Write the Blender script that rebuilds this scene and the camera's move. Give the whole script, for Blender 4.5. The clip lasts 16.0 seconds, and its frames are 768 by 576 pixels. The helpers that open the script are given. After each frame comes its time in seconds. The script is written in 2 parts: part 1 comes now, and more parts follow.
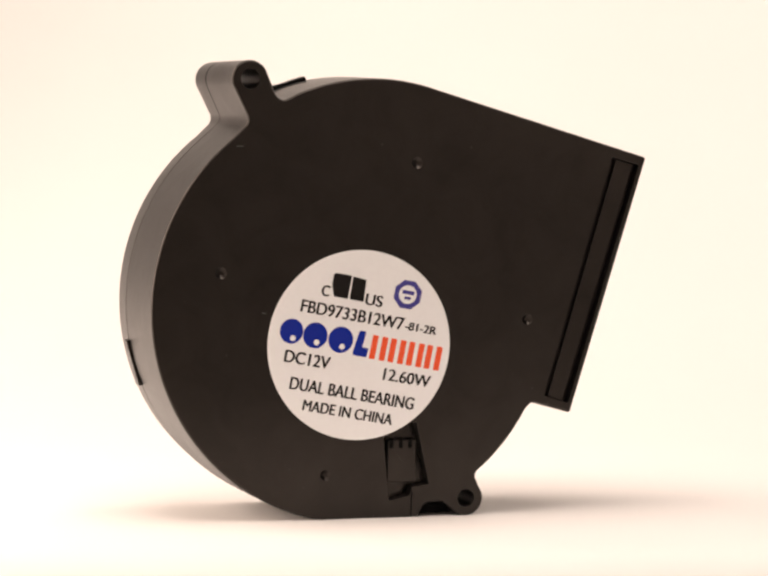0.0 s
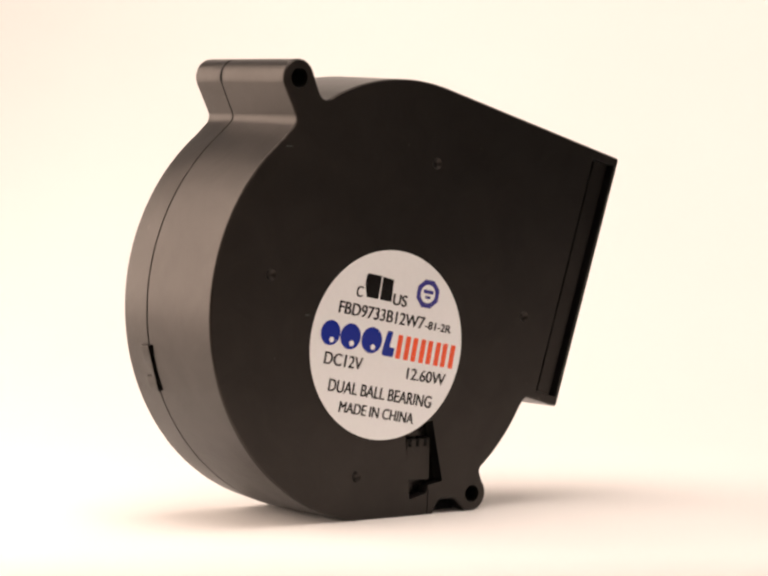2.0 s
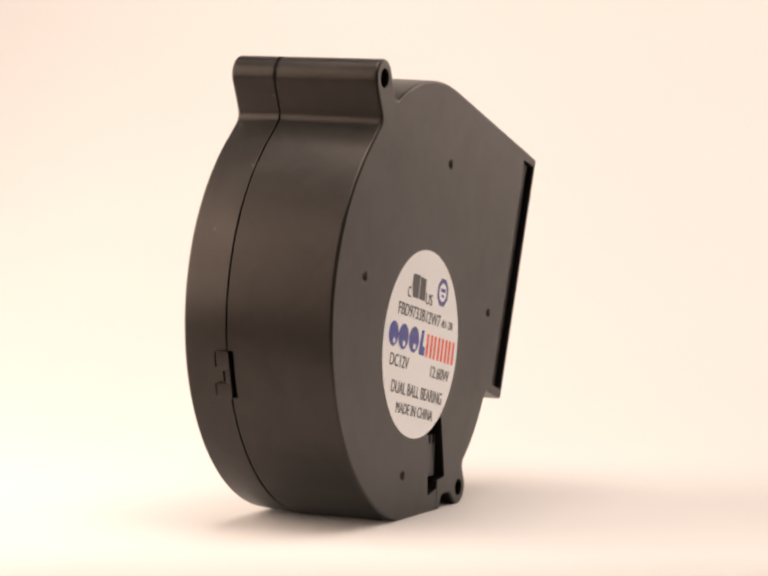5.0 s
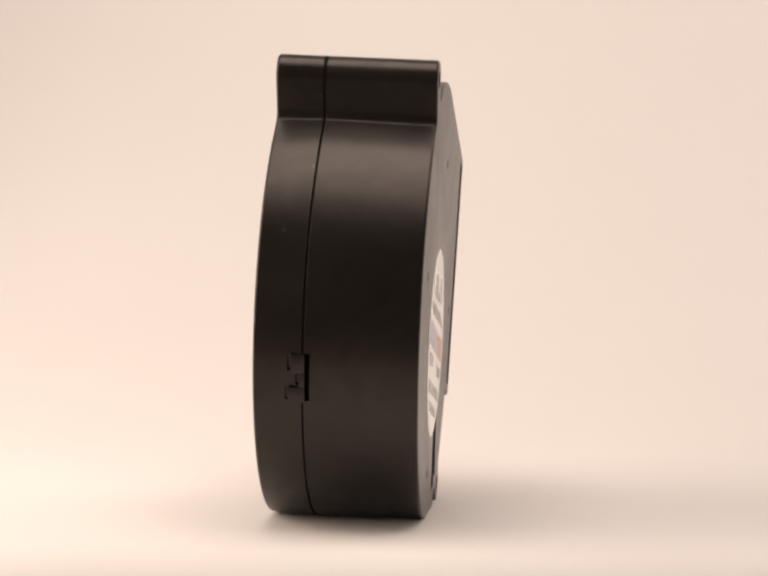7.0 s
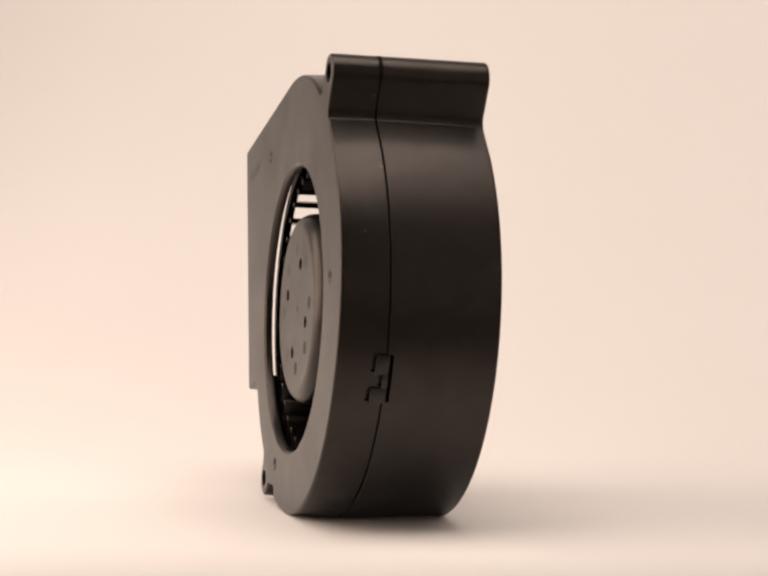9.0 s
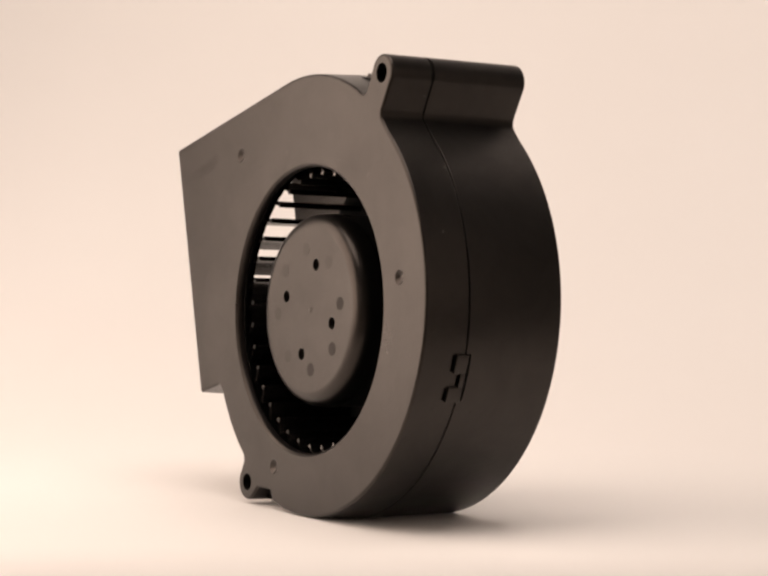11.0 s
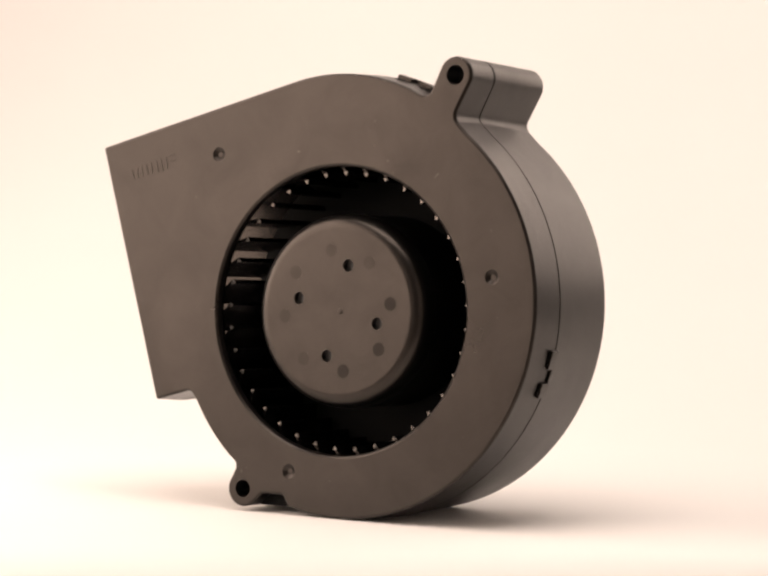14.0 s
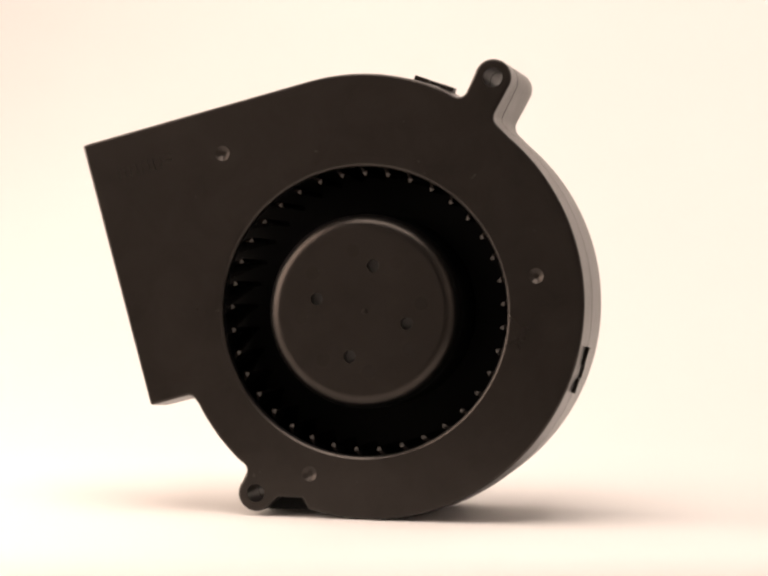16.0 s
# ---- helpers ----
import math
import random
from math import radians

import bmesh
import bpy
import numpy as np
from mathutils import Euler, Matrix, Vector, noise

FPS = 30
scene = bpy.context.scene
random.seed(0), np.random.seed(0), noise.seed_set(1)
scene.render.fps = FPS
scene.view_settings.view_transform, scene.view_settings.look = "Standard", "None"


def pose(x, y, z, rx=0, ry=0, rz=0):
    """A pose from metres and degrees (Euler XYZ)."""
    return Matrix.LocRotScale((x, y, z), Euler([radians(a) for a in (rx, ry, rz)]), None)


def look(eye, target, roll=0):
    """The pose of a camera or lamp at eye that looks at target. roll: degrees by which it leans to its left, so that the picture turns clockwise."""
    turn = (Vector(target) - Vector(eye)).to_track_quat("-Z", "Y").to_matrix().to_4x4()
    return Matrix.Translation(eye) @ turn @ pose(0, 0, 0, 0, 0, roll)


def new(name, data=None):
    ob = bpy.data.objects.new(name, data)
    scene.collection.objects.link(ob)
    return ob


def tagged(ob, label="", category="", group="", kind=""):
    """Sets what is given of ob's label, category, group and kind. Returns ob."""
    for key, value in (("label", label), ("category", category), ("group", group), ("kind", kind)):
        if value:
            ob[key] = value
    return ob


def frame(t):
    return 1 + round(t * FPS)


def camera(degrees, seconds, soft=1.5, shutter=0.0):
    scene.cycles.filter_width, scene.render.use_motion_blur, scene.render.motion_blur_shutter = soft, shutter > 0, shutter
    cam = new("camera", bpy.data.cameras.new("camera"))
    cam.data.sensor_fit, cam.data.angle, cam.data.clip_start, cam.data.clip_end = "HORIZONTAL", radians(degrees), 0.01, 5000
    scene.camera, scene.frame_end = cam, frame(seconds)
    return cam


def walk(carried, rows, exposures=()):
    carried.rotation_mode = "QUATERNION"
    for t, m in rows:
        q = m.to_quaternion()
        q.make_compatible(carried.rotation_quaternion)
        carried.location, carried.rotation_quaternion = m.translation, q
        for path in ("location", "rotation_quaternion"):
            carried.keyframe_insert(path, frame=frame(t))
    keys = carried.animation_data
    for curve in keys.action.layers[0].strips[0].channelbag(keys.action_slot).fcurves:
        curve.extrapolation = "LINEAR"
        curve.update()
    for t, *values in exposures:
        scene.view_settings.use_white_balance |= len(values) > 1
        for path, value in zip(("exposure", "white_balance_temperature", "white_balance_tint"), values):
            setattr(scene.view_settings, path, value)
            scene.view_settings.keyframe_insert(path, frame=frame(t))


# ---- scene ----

MM = 0.001

# ---- camera: fixed on a tripod, facing the turning blower ----
EYE = Vector((0.00478, -0.52245, 0.06786))
PITCH = radians(2.1017)
cam = camera(18.2985, 16.0, soft=2.6)
still = look(EYE, EYE + Vector((0, math.cos(PITCH), -math.sin(PITCH))), 0.612)
walk(cam, [(0.0, still), (16.0, still)],
     exposures=[(0.0, -0.20), (4.2, -0.20), (6.3, -0.65), (9.2, -0.65), (11.5, -0.58), (12.5, -0.43), (14.5, -0.25), (16.0, -0.23)])

# ---- world and lamps: softboxes above, left and right; white reflectors are added in setting() ----
world = bpy.data.worlds.new("room_air")
scene.world = world
world.use_nodes = True
world.node_tree.nodes["Background"].inputs[0].default_value = (1.0, 0.86, 0.72, 1)
world.node_tree.nodes["Background"].inputs[1].default_value = 0.068


def softbox(name, eye, target, sx, sy, watts, colour):
    lamp = bpy.data.lights.new(name, "AREA")
    lamp.shape, lamp.size, lamp.size_y, lamp.energy, lamp.color = "RECTANGLE", sx, sy, watts, colour
    ob = new(name, lamp)
    ob.matrix_world = look(eye, target)
    return ob


softbox("softbox_top", (0.0, -0.09, 0.60), (0.0, 0.13, 0.03), 0.44, 0.44, 4.3, (1.0, 0.842, 0.74))
softbox("softbox_left", (-0.42, -0.125, 0.27), (0.6, -0.475, 0.18), 0.65, 0.52, 5.95, (1.0, 0.785, 0.65))
softbox("softbox_right", (0.42, 0.33, 0.30), (-0.1, 0.08, 0.03), 0.26, 0.44, 1.5, (1.0, 0.81, 0.70))


# ---- materials ----
def material(name):
    mat = bpy.data.materials.new(name)
    mat.use_nodes = True
    nt = mat.node_tree
    return mat, nt, nt.nodes["Principled BSDF"]


def plastic(name, dark, light, rough, grain=0.00004, scale=2600.0, spec=0.5):
    """Moulded plastic: spark-eroded grain, faint blotches and rubbed patches."""
    mat, nt, bsdf = material(name)
    co = nt.nodes.new("ShaderNodeTexCoord")
    big = nt.nodes.new("ShaderNodeTexNoise")
    big.inputs["Scale"].default_value = 60.0
    big.inputs["Detail"].default_value = 6.0
    fine = nt.nodes.new("ShaderNodeTexNoise")
    fine.inputs["Scale"].default_value = scale
    fine.inputs["Detail"].default_value = 3.0
    for n in (big, fine):
        nt.links.new(co.outputs["Object"], n.inputs["Vector"])
    ramp = nt.nodes.new("ShaderNodeMapRange")
    ramp.inputs["From Min"].default_value, ramp.inputs["From Max"].default_value = 0.3, 0.7
    nt.links.new(big.outputs["Fac"], ramp.inputs["Value"])
    mix = nt.nodes.new("ShaderNodeMix")
    mix.data_type = "RGBA"
    mix.inputs["A"].default_value, mix.inputs["B"].default_value = (*dark, 1), (*light, 1)
    nt.links.new(ramp.outputs["Result"], mix.inputs["Factor"])
    speck = nt.nodes.new("ShaderNodeTexNoise")
    speck.inputs["Scale"].default_value = 420.0
    speck.inputs["Detail"].default_value = 1.0
    nt.links.new(co.outputs["Object"], speck.inputs["Vector"])
    gate = nt.nodes.new("ShaderNodeMapRange")
    gate.inputs["From Min"].default_value, gate.inputs["From Max"].default_value = 0.79, 0.86
    nt.links.new(speck.outputs["Fac"], gate.inputs["Value"])
    dust = nt.nodes.new("ShaderNodeMix")
    dust.data_type = "RGBA"
    dust.inputs["B"].default_value = (0.07, 0.065, 0.06, 1)
    nt.links.new(gate.outputs["Result"], dust.inputs["Factor"])
    nt.links.new(mix.outputs["Result"], dust.inputs["A"])
    nt.links.new(dust.outputs["Result"], bsdf.inputs["Base Color"])
    rr = nt.nodes.new("ShaderNodeMapRange")
    rr.inputs["To Min"].default_value, rr.inputs["To Max"].default_value = rough - 0.06, rough + 0.06
    rr.inputs["From Min"].default_value, rr.inputs["From Max"].default_value = 0.32, 0.68
    wide = nt.nodes.new("ShaderNodeTexNoise")
    wide.inputs["Scale"].default_value = 24.0
    wide.inputs["Detail"].default_value = 7.0
    wide.inputs["Roughness"].default_value = 0.62
    wide.inputs["Distortion"].default_value = 0.6
    nt.links.new(co.outputs["Object"], wide.inputs["Vector"])
    nt.links.new(wide.outputs["Fac"], rr.inputs["Value"])
    nt.links.new(rr.outputs["Result"], bsdf.inputs["Roughness"])
    bump = nt.nodes.new("ShaderNodeBump")
    bump.inputs["Distance"].default_value = grain
    bump.inputs["Strength"].default_value = 0.6
    nt.links.new(fine.outputs["Fac"], bump.inputs["Height"])
    sag = nt.nodes.new("ShaderNodeBump")
    sag.inputs["Distance"].default_value, sag.inputs["Strength"].default_value = 0.00030, 0.3
    nt.links.new(big.outputs["Fac"], sag.inputs["Height"])
    nt.links.new(sag.outputs["Normal"], bump.inputs["Normal"])
    nt.links.new(bump.outputs["Normal"], bsdf.inputs["Normal"])
    # handled plastic: the sheen is uneven in smudges
    smudge = nt.nodes.new("ShaderNodeTexNoise")
    smudge.inputs["Scale"].default_value = 95.0
    smudge.inputs["Detail"].default_value = 8.0
    smudge.inputs["Roughness"].default_value = 0.66
    smudge.inputs["Distortion"].default_value = 0.8
    nt.links.new(co.outputs["Object"], smudge.inputs["Vector"])
    sheen = nt.nodes.new("ShaderNodeMapRange")
    sheen.inputs["From Min"].default_value, sheen.inputs["From Max"].default_value = 0.3, 0.7
    sheen.inputs["To Min"].default_value, sheen.inputs["To Max"].default_value = spec * 0.87, spec * 1.13
    nt.links.new(smudge.outputs["Fac"], sheen.inputs["Value"])
    nt.links.new(sheen.outputs["Result"], bsdf.inputs["Specular IOR Level"])
    bsdf.inputs["Specular Tint"].default_value = (1.0, 0.88, 0.80, 1)
    return mat


def printed(name, colour, rough=0.45, spec=0.5):
    mat, nt, bsdf = material(name)
    noise_tex = nt.nodes.new("ShaderNodeTexNoise")
    noise_tex.inputs["Scale"].default_value = 900.0
    co = nt.nodes.new("ShaderNodeTexCoord")
    nt.links.new(co.outputs["Object"], noise_tex.inputs["Vector"])
    mix = nt.nodes.new("ShaderNodeMix")
    mix.data_type = "RGBA"
    mix.inputs["A"].default_value = (*[c * 0.97 for c in colour], 1)
    mix.inputs["B"].default_value = (*[min(1, c * 1.02) for c in colour], 1)
    nt.links.new(noise_tex.outputs["Fac"], mix.inputs["Factor"])
    nt.links.new(mix.outputs["Result"], bsdf.inputs["Base Color"])
    bsdf.inputs["Roughness"].default_value = rough
    bsdf.inputs["Specular IOR Level"].default_value = spec
    return mat


HOUSING = plastic("black_housing_plastic", (0.0030, 0.0030, 0.0029), (0.0050, 0.0049, 0.0048), 0.325, 0.00006, spec=0.47)
ROTOR = plastic("black_rotor_plastic", (0.0022, 0.0022, 0.0023), (0.0035, 0.0035, 0.0036), 0.24, spec=0.25)
# far paler than the rotor: the tips' glint is put into the colour
TIP = plastic("blade_tip_glint", (0.05, 0.05, 0.05), (0.075, 0.075, 0.075), 0.2, spec=1.0)
SMOOTH = plastic("smooth_inner_plastic", (0.003, 0.003, 0.003), (0.0045, 0.0045, 0.0045), 0.18, spec=0.36)
MARK = plastic("rubbed_plastic", (0.006, 0.0055, 0.005), (0.009, 0.008, 0.008), 0.50, spec=0.25)
PAPER = printed("label_foil", (0.93, 0.945, 0.96), 0.16)
INK = printed("black_ink", (0.008, 0.007, 0.007), 0.14, 0.5)
BLUE = printed("blue_ink", (0.007, 0.025, 0.32), 0.14, 0.5)
PURPLE = printed("violet_ink", (0.07, 0.065, 0.30), 0.14, 0.5)
RED = printed("orange_red_ink", (0.93, 0.12, 0.045), 0.14, 0.5)


def sweep_material():
    mat, nt, bsdf = material("white_sweep_paper")
    co = nt.nodes.new("ShaderNodeTexCoord")
    big = nt.nodes.new("ShaderNodeTexNoise")
    big.inputs["Scale"].default_value = 9.0
    big.inputs["Detail"].default_value = 5.0
    fine = nt.nodes.new("ShaderNodeTexNoise")
    fine.inputs["Scale"].default_value = 1500.0
    for n in (big, fine):
        nt.links.new(co.outputs["Object"], n.inputs["Vector"])
    mix = nt.nodes.new("ShaderNodeMix")
    mix.data_type = "RGBA"
    mix.inputs["A"].default_value, mix.inputs["B"].default_value = (0.78, 0.765, 0.75, 1), (0.82, 0.81, 0.80, 1)
    nt.links.new(big.outputs["Fac"], mix.inputs["Factor"])
    nt.links.new(mix.outputs["Result"], bsdf.inputs["Base Color"])
    bump = nt.nodes.new("ShaderNodeBump")
    bump.inputs["Distance"].default_value, bump.inputs["Strength"].default_value = 0.00003, 0.4
    nt.links.new(fine.outputs["Fac"], bump.inputs["Height"])
    nt.links.new(bump.outputs["Normal"], bsdf.inputs["Normal"])
    bsdf.inputs["Roughness"].default_value = 0.75
    return mat


SWEEP = sweep_material()
RUB = printed("scuffed_plastic", (0.06, 0.058, 0.055), 0.6)
FAINT = plastic("polished_spot_plastic", (0.006, 0.0055, 0.005), (0.009, 0.008, 0.0075), 0.36, spec=0.36)
DEEP = printed("soot_black_plastic", (0.004, 0.004, 0.004), 0.7, 0.12)
PLUG = printed("grey_hole_floor", (0.085, 0.087, 0.088), 0.45)
HOLE = printed("hole_black", (0.004, 0.004, 0.004), 0.9, 0.15)
CURTAIN = printed("dark_room_paint", (0.15, 0.13, 0.11), 0.9)


# ---- mesh helpers (millimetres; x to the right of the label side, y towards the inlet side, z up) ----
def arc(c, r, a0, a1, n):
    return [(c[0] + r * math.cos(radians(a0 + (a1 - a0) * i / n)), c[1] + r * math.sin(radians(a0 + (a1 - a0) * i / n)))
            for i in range(n + 1)]


def rounded(pts, n=6):
    """A closed outline of (x, z) or (x, z, radius): corners with a radius become arcs."""
    out, count = [], len(pts)
    for i, p in enumerate(pts):
        if len(p) == 2 or p[2] == 0:
            out.append((p[0], p[1]))
            continue
        a, b, c = Vector(pts[i - 1][:2]), Vector(p[:2]), Vector(pts[(i + 1) % count][:2])
        u, v = (a - b).normalized(), (c - b).normalized()
        half = u.angle(v) / 2
        d = min(p[2] / math.tan(half), 0.48 * (a - b).length, 0.48 * (c - b).length)
        r = d * math.tan(half)
        o = b + (u + v).normalized() * (r / math.sin(half))
        s, e = b + u * d - o, b + v * d - o
        a0, a1 = math.atan2(s.y, s.x), math.atan2(e.y, e.x)
        turn = (a1 - a0 + math.pi) % (2 * math.pi) - math.pi
        out += [(o.x + r * math.cos(a0 + turn * k / n), o.y + r * math.sin(a0 + turn * k / n)) for k in range(n + 1)]
    return out


def inset(loop, d):
    """The outline moved inwards by d (outline runs anticlockwise)."""
    out, n = [], len(loop)
    for i in range(n):
        a, b, c = Vector(loop[i - 1]), Vector(loop[i]), Vector(loop[(i + 1) % n])
        u, v = (b - a).normalized(), (c - b).normalized()
        nu, nv = Vector((-u.y, u.x)), Vector((-v.y, v.x))
        m = (nu + nv)
        m = m / max(0.5, m.length_squared / 2) if m.length > 1e-6 else nu
        q = b + m * d
        out.append((q.x, q.y))
    return out


def slab(bm, loops):
    """A solid from outlines of equal length at depths: [(loop, y), ...] from front to back; both ends are closed."""
    rings = [[bm.verts.new((x * MM, y * MM, z * MM)) for x, z in loop] for loop, y in loops]
    n = len(rings[0])
    for a, b in zip(rings, rings[1:]):
        for i in range(n):
            bm.faces.new((a[i], a[(i + 1) % n], b[(i + 1) % n], b[i]))
    bm.faces.new(rings[0])
    bm.faces.new(rings[-1][::-1])
    return bm


def solid(loop, y0, y1, front=0.0, back=0.0, draft=0.0):
    """An extruded outline with rounded front and back edges; narrow bands beside the rounding keep the large faces flat.
    draft: how much wider the back end is (below 0: the front end)."""
    def drafted(d):
        out = []
        for a, b in zip(loop, inset(loop, d)):
            k = min(1.0, max(0.0, (min(math.dist(a, LUG_U), math.dist(a, LUG_L)) - 4.5) / 6.0))
            out.append((a[0] + (b[0] - a[0]) * k, a[1] + (b[1] - a[1]) * k))
        return out

    near = drafted(draft) if draft < 0 else loop
    far = drafted(-draft) if draft > 0 else loop
    loops = []
    if front:
        loops.append((inset(near, front + 0.08), y0))
        for k in range(4):
            a = math.pi / 2 * k / 4
            loops.append((inset(near, front * (1 - math.sin(a))), y0 + front * (1 - math.cos(a))))
    loops.append((near, y0 + front))
    if front:
        loops.append((near, y0 + front + 0.12))
    if back:
        loops.append((far, y1 - back - 0.12))
    loops.append((far, y1 - back))
    if back:
        for k in range(1, 5):
            a = math.pi / 2 * k / 4
            loops.append((inset(far, back * (1 - math.cos(a))), y1 - back * (1 - math.sin(a))))
        loops.append((inset(far, back + 0.08), y1))
    return slab(bmesh.new(), loops)


def join(bms):
    whole = bmesh.new()
    for b in bms:
        tmp = bpy.data.meshes.new("tmp")
        b.to_mesh(tmp)
        whole.from_mesh(tmp)
        bpy.data.meshes.remove(tmp)
        b.free()
    return whole


def finish(bm, mat, angle=28):
    bmesh.ops.recalc_face_normals(bm, faces=bm.faces[:])
    me = bpy.data.meshes.new("part")
    bm.to_mesh(me)
    bm.free()
    me.materials.append(mat)
    me.shade_smooth()
    me.set_sharp_from_angle(angle=radians(angle))
    return me


def part(name, bm, mat, parent, label="", angle=28):
    """One mesh object under a thing or a part; bm may be a ready mesh."""
    me = bm if isinstance(bm, bpy.types.Mesh) else finish(bm, mat, angle)
    ob = new(name, me)
    ob.parent = parent
    if label:
        tagged(ob, label)
    return ob


def carve(bm, cutters, mat, angle=28):
    """bm less the cutters: one mesh."""
    body = new("carving", finish(bm, mat))
    scratch = []
    for c in cutters:
        cut = new("cutter", finish(c, mat))
        mod = body.modifiers.new("cut", "BOOLEAN")
        mod.operation, mod.solver, mod.object = "DIFFERENCE", "EXACT", cut
        scratch.append(cut)
    bpy.context.view_layer.update()
    me = bpy.data.meshes.new_from_object(body.evaluated_get(bpy.context.evaluated_depsgraph_get()))
    me.materials.clear()
    me.materials.append(mat)
    me.shade_smooth()
    me.set_sharp_from_angle(angle=radians(angle))
    assert len(me.polygons) > 20
    for ob in (body, *scratch):
        old = ob.data
        bpy.data.objects.remove(ob)
        bpy.data.meshes.remove(old)
    return me


def rod(c, r, y0, y1, n=24, r1=None):
    r1 = r if r1 is None else r1
    return slab(bmesh.new(), [(arc(c, r, 0, 360 - 360 / n, n - 1), y0), (arc(c, r1, 0, 360 - 360 / n, n - 1), y1)])


def turned(c, profile, n=96):
    """A solid of revolution about the y direction through c: profile of (radius, y), front to back."""
    return slab(bmesh.new(), [(arc(c, r, 0, 360 - 360 / n, n - 1), y) for r, y in profile])


def block(x0, x1, y0, y1, z0, z1, edge=0.15):
    return solid(rounded([(x0, z0, edge), (x1, z0, edge), (x1, z1, edge), (x0, z1, edge)], 2), y0, y1, edge, edge)


# ---- the setting: paper sweep and the dark room ----
def setting():
    bm = bmesh.new()
    prof = [(-0.12, 0.0), (-0.06, 0.0), (0.0, 0.0), (0.12, 0.0)]
    prof += [(0.12 + 0.30 * math.sin(radians(a)), 0.30 - 0.30 * math.cos(radians(a))) for a in range(5, 91, 5)]
    prof += [(0.42, 0.6), (0.42, 0.9)]
    rows = [[bm.verts.new((x, y, z)) for y, z in prof] for x in (-0.8, 0.8)]
    for i in range(len(prof) - 1):
        bm.faces.new((rows[0][i], rows[1][i], rows[1][i + 1], rows[0][i + 1]))
    me = finish(bm, SWEEP, 60)
    ob = new("backdrop", me)
    mod = ob.modifiers.new("thickness", "SOLIDIFY")
    mod.thickness, mod.offset = 0.002, 1
    tagged(ob, "seamless white paper sweep, floor curving up into backdrop", "backdrop", kind="structure")
    me2 = bmesh.new()
    bmesh.ops.create_cube(me2, size=1.0, matrix=Matrix.Translation((0, 0, 1.296)) @ Matrix.Diagonal((4.0, 4.0, 2.6, 1)))
    bmesh.ops.reverse_faces(me2, faces=me2.faces[:])
    dm = bpy.data.meshes.new("room")
    me2.to_mesh(dm)
    me2.free()
    dm.materials.append(CURTAIN)
    # unseen white reflectors, added at both sides and behind the camera to brighten dark faces
    for x, y, sx, sy in ((-0.56, -0.55, 0.006, 0.66), (0.42, -0.55, 0.006, 0.66), (-0.36, -0.88, 0.36, 0.006), (0.30, -0.88, 0.24, 0.006)):
        wing = bmesh.new()
        bmesh.ops.create_cube(wing, size=1.0, matrix=Matrix.Translation((x, y, 0.32)) @ Matrix.Diagonal((sx, sy, 0.64, 1)))
        tagged(new("bounce_panel", finish(wing, SWEEP)), "added white panel out of view, bouncing light onto the blower", "wall", kind="structure")
    tagged(new("room_wall", dm), "dark walls of the room behind the camera", "wall", kind="structure")


setting()

# ---- the blower ----
FRONT, BACK, SEAM = -15.3, 18.03, 7.9
C1, C2, CI, CL = (-4.8, 45.5), (-2.9, 50.2), (-3.7, 43.65), (-5.7, 37.7)
CH = (-3.1, 43.65)
HUB_HOLES = ((-5.4, 53.4), (6.7, 46.1), (-12.9, 41.25), (-0.7, 33.95))
LUG_U, LUG_L = (-30.6, 93.4), (19.1, 4.3)
LEAN = 2.07


def outline(round_foot):
    pts = [(42.9, 22.4, 0.6), (59.3, 78.5, 0.6)]
    pts += arc(C2, 44.0, 74.3, 113.5, 14)
    pts += [(-24.2, 88.5, 2.6)]
    pts += arc(LUG_U, 3.9, 15, 200, 16)
    pts += [(-30.4, 84.6, 2.2)]
    if round_foot:
        pts += arc(C1, 46.0, 129.5, 285.5, 67)
        pts += [(9.0, 3.6, 0.8), (14.2, 3.6, 1.2)]
    else:
        pts += arc(C1, 46.0, 129.5, 259.5, 56)
        pts += [(8.2, 0.25, 0.7), (9.7, 3.6, 2.0), (14.0, 3.6, 1.8)]
    pts += arc(LUG_L, 3.9, -140, 40, 16)
    pts += [(20.9, 9.6, 1.6)]
    pts += [(C1[0] + (44.1 - 0.1 * k) * math.cos(radians(-51 + 2.5 * k)), C1[1] + (44.1 - 0.1 * k) * math.sin(radians(-51 + 2.5 * k))) for k in range(9)]
    pts += [(33.9, 25.0, 1.5)]
    return rounded(pts)


def cavity():
    pts = [(46.2, 23.1), (61.8, 76.1)]
    pts += arc(C2, 42.4, 74.3, 122, 16)
    pts += arc(C1, 44.2, 128, 262, 44)
    pts += [(C1[0] + (44.2 - 2.6 * k / 12) * math.cos(radians(266 + 62 * k / 12)),
             C1[1] + (44.2 - 2.6 * k / 12) * math.sin(radians(266 + 62 * k / 12))) for k in range(13)]
    pts += [(33.8, 26.6)]
    return pts


OUT, OUT_REAR, CAV = outline(False), outline(True), cavity()


def flat_foot(me):
    """The underside is ground off, so that the leaning blower stands flat."""
    for v in me.vertices:
        v.co.z = max(v.co.z, -v.co.y * math.tan(radians(LEAN)) + 0.00002)


def dimple(c, y, r, depth, sign):
    return rod(c, r * 1.1, y - 0.1, y + depth, 20, r * 0.35) if sign > 0 else rod(c, r * 0.35, y - depth, y + 0.1, 20, r * 1.1)


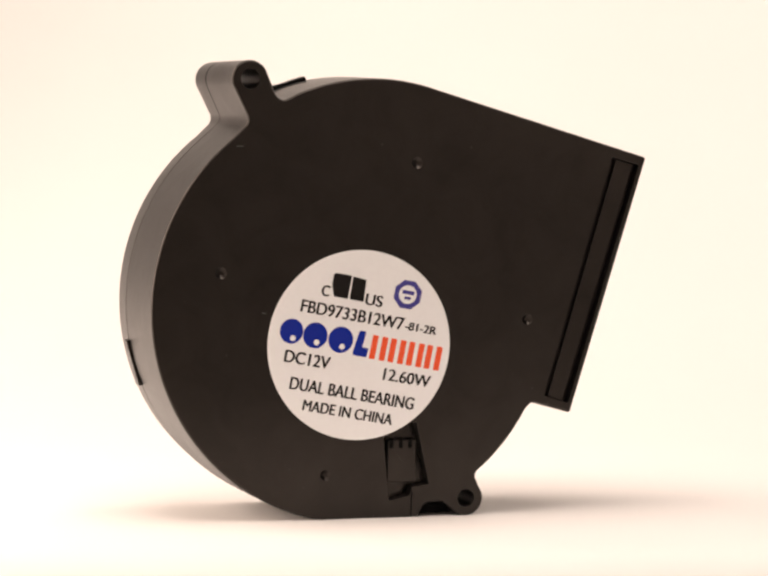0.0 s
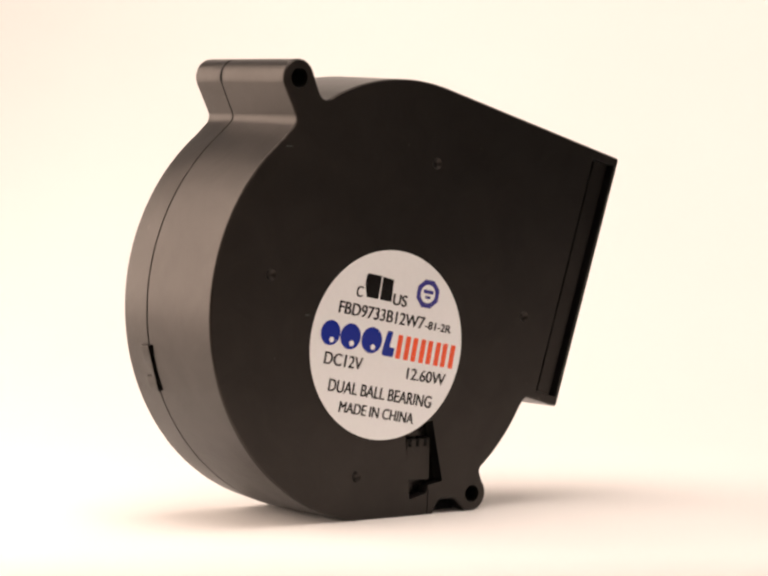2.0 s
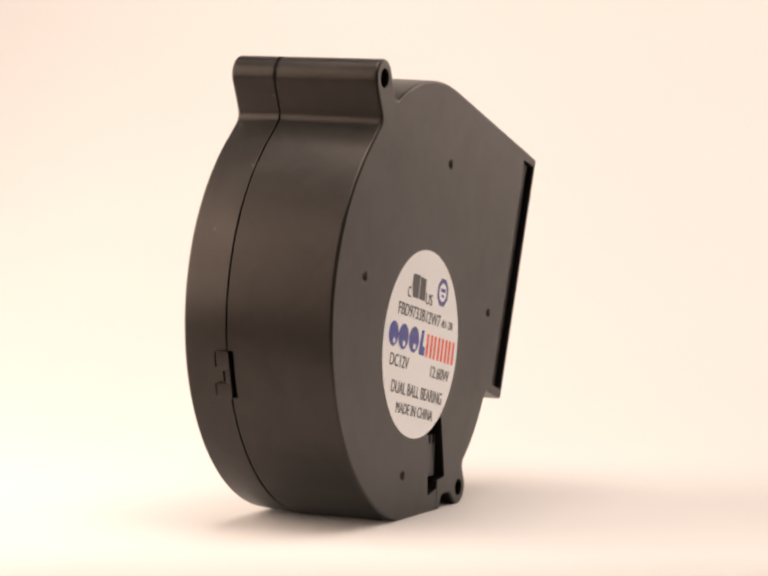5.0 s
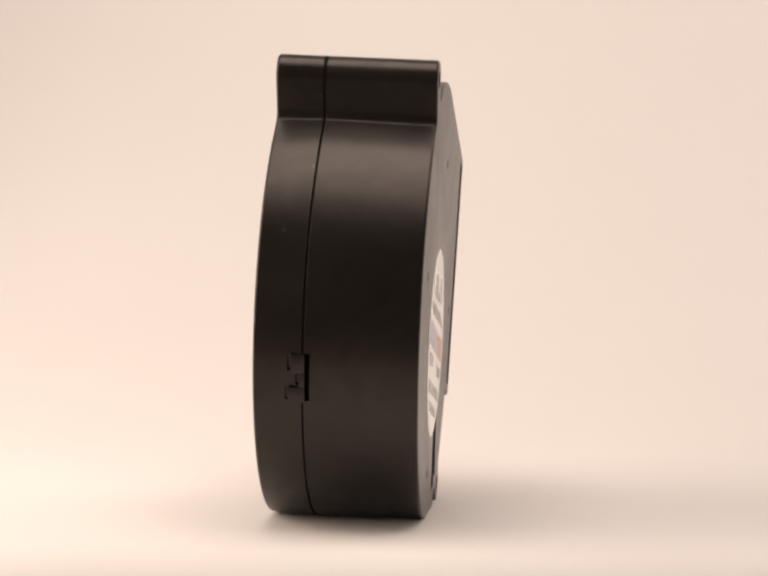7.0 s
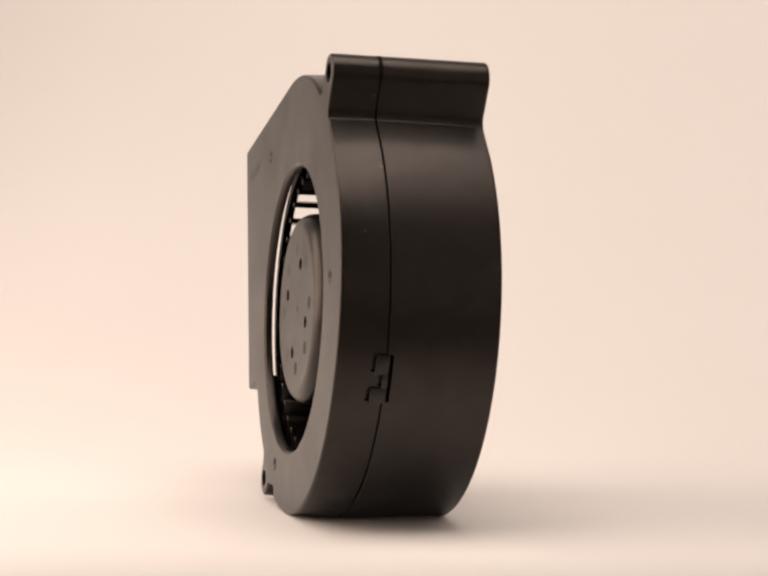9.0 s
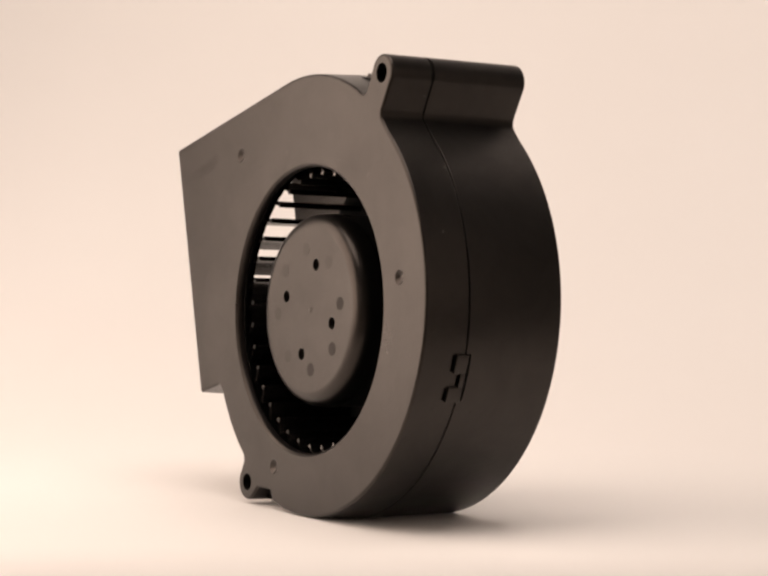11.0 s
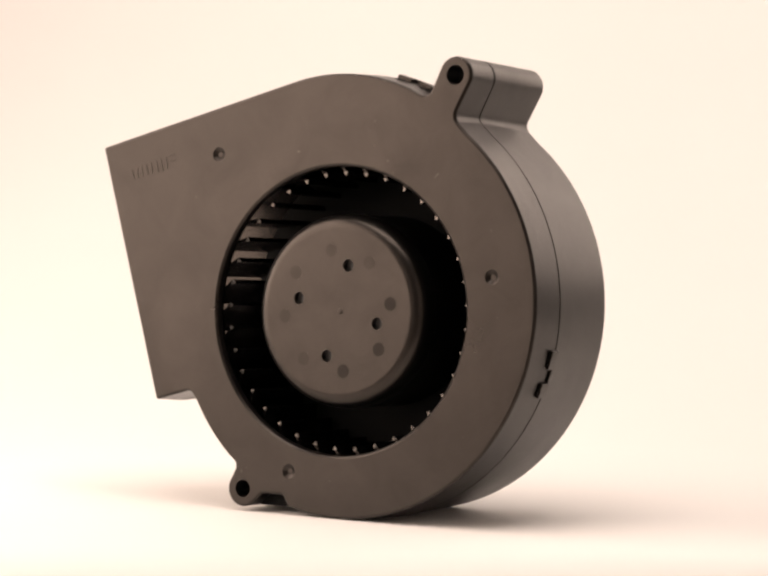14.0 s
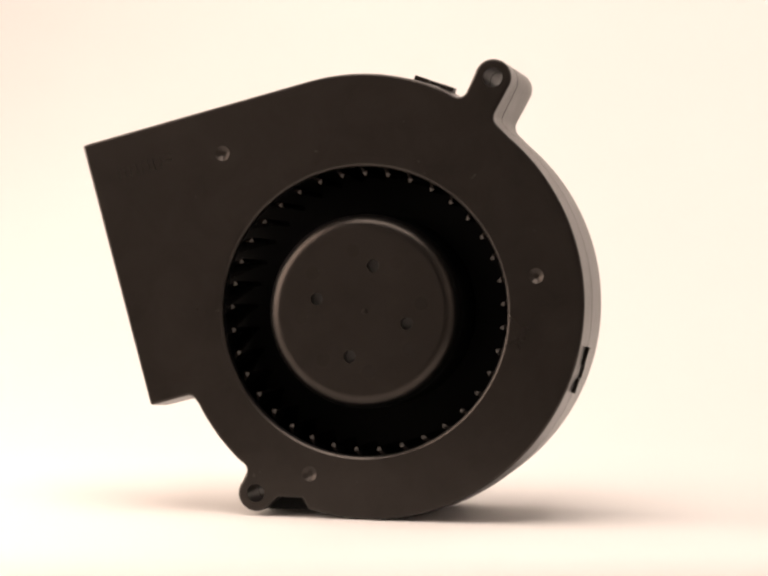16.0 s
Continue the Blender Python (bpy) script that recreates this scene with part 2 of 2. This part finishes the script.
def clip_pose(centre, angle):
    return Matrix.Translation((centre[0] * MM, 0, centre[1] * MM)) @ Matrix.Rotation(radians(-angle), 4, "Y")


SIDE_CLIP = clip_pose((C1[0] + 46.0 * math.cos(radians(196.8)), C1[1] + 46.0 * math.sin(radians(196.8))), 196.8)


def pocket(y0, y1, z0, z1, depth):
    bm = bmesh.new()
    size = Matrix.Diagonal(((1.5 + depth) * MM, (y1 - y0) * MM, (z1 - z0) * MM, 1))
    bmesh.ops.create_cube(bm, size=1.0, matrix=SIDE_CLIP @ Matrix.Translation(((1.5 - depth) / 2 * MM, (y0 + y1) / 2 * MM, (z0 + z1) / 2 * MM)) @ size)
    return bm


def clip_steps(length):
    h = length / 2
    return ((0.11 * length, h, 10.2), (-0.18 * length, 0.11 * length, 8.5), (-h, -0.18 * length, 10.7))


def blower():
    fan = new("blower_fan")
    tagged(fan, "matt black plastic blower fan with round silver label, turning upright", "fan")

    # front shell with the label side
    cuts = [solid(CAV, -12.3, 30.0)]
    cuts += [join([dimple(c, FRONT, r, d, 1) for c, r, d in
                   (((6.3, 76.5), 1.25, 0.65), ((-36.2, 53.0), 1.25, 0.65), ((32.3, 43.0), 1.2, 0.65), ((-12.7, 10.0), 1.2, 0.65))]
                  + [rod(LUG_U, 2.05, FRONT - 1, 40, 28), rod(LUG_L, 1.9, FRONT - 1, 40, 28)])]
    strip = rounded([(36.6, 26.3, 0.3), (42.4, 24.6, 0.3), (57.6, 76.8, 0.3), (51.2, 78.4, 0.3)], 3)
    cuts.append(solid(strip, FRONT - 1, FRONT + 2.6))
    channel = rounded([(-0.2, 20.0), (1.6, 4.2, 0.3), (6.2, 5.2, 0.3), (6.8, 7.0, 0.3), (10.6, 7.6, 0.3), (7.4, 21.0)], 3)
    cuts.append(solid(channel, FRONT - 1, FRONT + 3.4))
    cuts.append(solid([(6.4, -1.0), (6.7, -1.0), (6.9, 6.2), (6.6, 6.2)], FRONT - 1, FRONT + 4.0))
    cuts.append(pocket(6.45, 7.5, -5.1, 5.0, 1.15))
    shell = carve(solid(OUT, FRONT, SEAM - 0.19, 0.55, 0.10, 0.5), cuts, HOUSING)
    flat_foot(shell)
    front = part("front_housing", shell, HOUSING, fan, "matt black moulded housing half that carries the label")

    # rear shell with the inlet
    cuts = [solid(CAV, -30.0, BACK - 1.8), turned(CI, [(30.8, 0), (30.8, BACK - 0.9), (31.0, BACK - 0.4), (31.5, BACK + 0.02), (31.5, BACK + 2)], 96)]
    cuts += [join([dimple(c, BACK, 1.6, 0.7, -1) for c in ((27.8, 77.0), (-40.5, 51.8), (7.4, 8.8))]
                  + [rod(LUG_U, 2.05, -20, BACK + 1, 28), rod(LUG_L, 1.9, -20, BACK + 1, 28)])]
    for z0, z1, y1 in clip_steps(10.2):
        cuts.append(pocket(y1, y1 + 0.75, -z1 + 0.3, -z0 - 0.3, 0.5))
    shell = carve(solid(OUT_REAR, SEAM + 0.19, BACK, 0.10, 0.6, -0.5), cuts, HOUSING)
    flat_foot(shell)
    rear = part("rear_housing", shell, HOUSING, fan, "matt black moulded housing half with round air inlet")
    part("web", block(7.6, 17.0, -10.0, 7.0, 0.62, 1.5), HOUSING, front)
    part("web", block(7.6, 17.0, -11.5, 14.0, 0.72, 3.9), DEEP, front)

    part("outlet_recess", solid(inset(strip, 0.1), FRONT + 2.0, FRONT + 2.75), MARK, front)
    part("recess_rib", solid(rounded([(38.0, 26.1, 0.1), (41.4, 25.15, 0.1), (56.5, 76.85, 0.1), (52.6, 77.9, 0.1)], 2), FRONT + 1.1, FRONT + 2.6), HOUSING, front)

    # dark lining of the parting line
    part("parting_line", carve(solid(inset(OUT, 0.0), SEAM - 0.5, SEAM + 0.5),
                               [solid(CAV, -3, 12), join([rod(LUG_U, 2.05, -3, 12, 28), rod(LUG_L, 1.9, -3, 12, 28)])], HOLE), HOLE, front)

    # snap clips over the parting line
    def clip(centre, angle, length, lift, sunk=False):
        m, h, steps = clip_pose(centre, angle), length / 2, clip_steps(length)
        tab = part("snap_clip", join([block(-0.6, lift, 7.4, y1, -z1, -z0, 0.08) for z0, z1, y1 in steps]), HOUSING, fan)
        tab.matrix_basis = m
        for z0, z1, y1 in () if sunk else steps:
            part("clip_slot", block(-1.5, 0.3, y1 + 0.02, y1 + (1.9 if y1 < 9 else 1.4), -z1 + 0.3, -z0 - 0.3, 0.03), HOLE, tab)
        part("clip_slot", block(-1.5, -0.8 if sunk else lift - 0.1, 6.2, 7.38, -h + 0.1, h - 0.2, 0.03), HOLE, tab)

    for a, ln in ((196.8, 10.2),):
        clip((C1[0] + 46.0 * math.cos(radians(a)), C1[1] + 46.0 * math.sin(radians(a))), a, ln, 0.95, True)
    clip((C2[0] + 44.0 * math.cos(radians(108)), C2[1] + 44.0 * math.sin(radians(108))), 108, 9.0, 1.2)
    clip((37.5, 84.6), 74.3, 8.0, 0.9)

    # connector in the channel
    con = part("connector", block(1.5, 8.0, FRONT + 1.3, FRONT + 4.0, 7.9, 17.2, 0.3), HOUSING, fan, "small black three-pin wire connector")
    for k in range(3):
        part("pin_slot", block(1.9 + 2.1 * k, 2.8 + 2.1 * k, FRONT + 1.26, FRONT + 2.0, 15.3, 17.3, 0.02), HOLE, con)

    # impeller
    cap = carve(turned(CH, [(20.85, 11.0), (20.7, 13.8), (20.5, 14.8), (20.05, 15.7), (19.35, 16.4), (18.5, 16.8), (17.9, 16.9), (17.5, 16.9), (1.0, 16.9)], 96),
                [join([rod(c, 1.3, 14.2, 18.0, 24) for c in HUB_HOLES])], HOUSING)
    rotor = part("impeller", cap, HOUSING, fan, "black centrifugal fan wheel with a domed hub")
    return fan, front, rear, rotor


FAN, FRONT_SHELL, REAR_SHELL, WHEEL = blower()


def wheel_details():
    # thirty-seven curved blades on one mesh, pointed at the inner edge
    bm = bmesh.new()
    near, far = [], []
    for r, a, w in ((29.0, 0.0, 0.14), (29.45, 0.0, 0.44), (29.9, -0.001, 0.58), (31.32, -0.0459, 0.4), (32.81, -0.0878, 0.4), (34.34, -0.126, 0.4), (35.92, -0.1609, 0.4)):
        x, z = r * math.cos(a), r * math.sin(a)
        near.append((x, z - w))
        far.append((x, z + w))
    loop = near + far[::-1]
    slab(bm, [(loop, -6.4), (loop, 14.4), (inset(loop, 0.12), 14.6)])
    point = near[:3] + far[:3][::-1]
    slab(bm, [(point, 14.3), (point, 14.62), (inset(point, 0.1), 14.76)])
    me = finish(bm, ROTOR, 40)
    # inlet-side faces of the points get the pale painted glint
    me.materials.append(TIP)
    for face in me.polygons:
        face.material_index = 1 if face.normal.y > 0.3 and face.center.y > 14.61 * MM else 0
    for k in range(37):
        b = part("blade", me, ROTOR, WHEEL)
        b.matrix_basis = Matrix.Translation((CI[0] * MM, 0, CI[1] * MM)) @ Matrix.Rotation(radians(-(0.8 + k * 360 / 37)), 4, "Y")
    for c in HUB_HOLES:
        part("hole_plug", rod(c, 1.34, 14.0, 15.3, 20), PLUG, WHEEL)
    part("hub_wall", turned(CH, [(21.0, -6.9), (20.75, 11.2), (19.0, 11.3)], 96), DEEP, WHEEL)
    part("base_disc", turned(CI, [(36.5, -8.0), (36.5, -7.0), (21.0, -6.6)], 96), DEEP, WHEEL)
    part("scroll_floor", solid(inset([(42.6, 23.5), (57.9, 75.9)] + CAV[2:], 0.3), -12.45, -11.8), SMOOTH, FRONT_SHELL)
    part("rim_ring", ring(CI, 32.2, 34.2, 13.4, 15.0), ROTOR, WHEEL)
    part("shaft_tip", turned(CI, [(0.7, 16.6), (0.7, 16.95), (0.5, 17.0)], 20), HOUSING, WHEEL)
    for x, z in ((-1.1, 56.6), (-10.6, 54.1), (7.7, 51.65), (-16.0, 45.55), (-13.5, 35.85), (-4.9, 30.85), (5.05, 33.15), (10.1, 42.2)):
        part("ejector_mark", rod((x, z), 1.45, 16.7, 16.925, 24), MARK if x < -12 or z < 32 else FAINT, WHEEL)


def ring(c, r0, r1, y0, y1, n=96):
    bm = bmesh.new()
    loops = [[bm.verts.new((x * MM, y * MM, z * MM)) for x, z in arc(c, r, 0, 360 - 360 / n, n - 1)] for r, y in ((r0, y0), (r1, y0), (r1, y1), (r0, y1))]
    for a, b in zip(loops, loops[1:] + loops[:1]):
        for i in range(n):
            bm.faces.new((a[i], a[(i + 1) % n], b[(i + 1) % n], b[i]))
    return bm


wheel_details()


# ---- label ----
TILT = -10.2


def label_place(u, v, lift):
    """The pose of flat print on the label: u to the right and v up along the lines of text, from the label's centre."""
    return (Matrix.Translation((CL[0] * MM, (FRONT - lift) * MM, CL[1] * MM)) @ Matrix.Rotation(radians(-TILT), 4, "Y")
            @ Matrix.Translation((u * MM, 0, v * MM)) @ Matrix.Rotation(radians(90), 4, "X"))


def sticker():
    lab = part("label", turned(CL, [(20.2, FRONT - 0.12), (20.25, FRONT - 0.06), (20.25, FRONT + 0.05)], 96), PAPER, FAN,
               "round silver-grey sticker with black lettering")

    def text(name, words, u0, u1, v, height, mat=INK):
        cu = bpy.data.curves.new("letters", "FONT")
        cu.body, cu.size = words, 1.0
        ob = new("letters", cu)
        bpy.context.view_layer.update()
        me = bpy.data.meshes.new_from_object(ob.evaluated_get(bpy.context.evaluated_depsgraph_get()))
        bpy.data.objects.remove(ob)
        bpy.data.curves.remove(cu)
        xs, ys = [p.co.x for p in me.vertices], [p.co.y for p in me.vertices]
        for p in me.vertices:
            p.co.x = (p.co.x - min(xs)) / (max(xs) - min(xs)) * (u1 - u0) * MM
            p.co.y = (p.co.y - min(ys)) / (max(ys) - min(ys)) * height * MM
            p.co.z = 0
        # a second, slightly shifted impression gives the strokes their weight
        bm = bmesh.new()
        bm.from_mesh(me)
        again = bmesh.ops.duplicate(bm, geom=bm.verts[:] + bm.edges[:] + bm.faces[:])["geom"]
        for p in again:
            if isinstance(p, bmesh.types.BMVert):
                p.co += Vector((0.00019, 0.00005, 0.00001))
        bm.to_mesh(me)
        bm.free()
        me.materials.append(mat)
        o = part(name, me, mat, lab)
        o.matrix_basis = label_place(u0, v, 0.15)
        return o

    def shape(name, loop, mat, lift=0.15):
        bm = bmesh.new()
        bm.faces.new([bm.verts.new((x * MM, y * MM, 0)) for x, y in loop])
        o = part(name, bm, mat, lab)
        o.matrix_basis = label_place(0, 0, lift)
        return o

    text("lettering", "FBD9733B12W7", -14.4, 8.7, 4.8, 2.6)
    text("lettering", "-81-2R", 9.1, 16.2, 5.0, 1.7)
    text("lettering", "DC12V", -15.9, -5.9, -6.2, 2.6)
    text("lettering", "12.60W", 6.4, 17.0, -6.35, 2.5)
    text("lettering", "DUAL BALL BEARING", -13.6, 14.3, -11.65, 2.6)
    text("lettering", "MADE IN CHINA", -9.9, 10.2, -15.65, 2.3)
    # maker's mark: round blue forms and pairs of orange-red strokes
    for u, v, w, h in ((-15.4, 0.4, 2.55, 2.65), (-10.1, 0.4, 2.7, 2.75), (-4.4, 0.45, 2.75, 2.8)):
        shape("blue_mark", [(u + w * math.cos(radians(12 * k)), v + h * math.sin(radians(12 * k))) for k in range(30)], BLUE)
        shape("blue_mark_dot", arc((u + 0.55, v - 1.4), 0.62, 0, 330, 11), PAPER, 0.17)
    shape("blue_mark", rounded([(-1.4, -2.3, 0.6), (1.9, -2.3, 0.2), (2.0, -0.3, 0.2), (0.6, -0.3, 0.2), (0.9, 3.1, 0.2), (-0.6, 3.1, 0.5)], 3), BLUE)
    for u in (2.5, 6.7, 10.9, 15.0):
        for du in (0.0, 2.2):
            shape("red_mark", rounded([(u + du, -2.4, 0.2), (u + du + 1.3, -2.4, 0.2), (u + du + 1.3, 2.7, 0.2), (u + du, 2.7, 0.2)], 3), RED)
    # approval marks as plain forms
    shape("black_mark", rounded([(-7.7, 9.2, 0.2), (-4.6, 9.2, 0.2), (-4.6, 14.2, 0.2), (-8.6, 14.2, 0.7), (-8.6, 11.6, 0.5)], 3), INK)
    shape("black_mark", rounded([(-4.2, 9.2, 0.3), (-1.0, 9.2, 0.3), (-1.3, 13.9, 0.1), (-4.3, 14.1, 0.1)], 3), INK)
    text("lettering", "C", -10.6, -9.0, 8.9, 2.3)
    text("lettering", "US", -0.7, 3.0, 8.7, 2.4)
    shape("violet_mark", arc((8.4, 12.45), 3.25, 22.5, 337.5, 7), PURPLE)
    shape("violet_mark_disc", arc((8.4, 12.45), 2.0, 0, 345, 23), PAPER, 0.17)
    shape("violet_mark_bar", rounded([(7.1, 12.5, 0.1), (9.8, 12.5, 0.1), (9.8, 13.3, 0.1), (7.1, 13.3, 0.1)], 2), PURPLE, 0.19)
    shape("violet_mark_bar", rounded([(7.8, 11.4, 0.1), (9.2, 11.4, 0.1), (9.2, 12.0, 0.1), (7.8, 12.0, 0.1)], 2), PURPLE, 0.19)


sticker()


# moulded marks that cannot be read, and two rub marks
def moulded_marks():
    glyphs = ((50.1, 72.6, 1.7, 2.3, (1, 1, 0, 0)), (47.6, 73.3, 1.8, 2.5, (1, 1, 0, 0)), (44.9, 74.1, 2.0, 2.8, (1, 1, 0, 0)),
              (42.3, 74.9, 1.9, 2.9, (1, 1, 0, 0)), (39.8, 75.6, 1.9, 2.9, (0, 0, 1, 1)))
    for x, z, w, h, on in glyphs:
        bars = ((-0.5 * w + 0.2, 0, 0.34, h), (0.5 * w - 0.2, 0, 0.34, h), (0, 0.5 * h - 0.2, w, 0.34), (0, 0, w, 0.34))
        for dx, dz, bw, bh in (b for b, keep in zip(bars, on) if keep):
            bar = part("moulded_mark", block(-bw / 2, bw / 2, -0.3, 0.02, -bh / 2, bh / 2, 0.015), FAINT, REAR_SHELL)
            bar.matrix_basis = Matrix.Translation((x * MM, BACK * MM, z * MM)) @ Matrix.Rotation(radians(15.7), 4, "Y") @ Matrix.Translation((dx * MM, 0, dz * MM))
    for x, z, w in ((-32.6, 79.4, 1.6), (-26.8, 44.6, 1.0)):
        part("rub_mark", block(x - w / 2, x + w / 2, FRONT - 0.02, FRONT + 0.2, z - 0.15, z + 0.15, 0.01), RUB, FRONT_SHELL)


moulded_marks()


# ---- the turning of the blower ----
def motions():
    turn = [(0.0, 18.04), (0.5, 22.92), (1.0, 27.78), (1.5, 32.61), (2.0, 37.41), (2.5, 42.18), (3.0, 46.95), (3.5, 51.70),
            (4.0, 56.44), (5.0, 65.83), (6.0, 75.19), (6.5, 79.88), (7.0, 84.59), (7.5, 89.32), (8.0, 94.10), (8.5, 98.87),
            (9.0, 103.65), (10.0, 112.9), (11.0, 122.05), (11.5, 126.65), (12.0, 131.23), (12.5, 135.83), (13.0, 140.44),
            (13.5, 145.05), (14.0, 149.69), (14.5, 154.37), (15.0, 159.11), (15.5, 163.90), (16.0, 168.72)]
    walk(FAN, [(t, pose(0, 0, 0, LEAN, 0, a)) for t, a in turn])


motions()
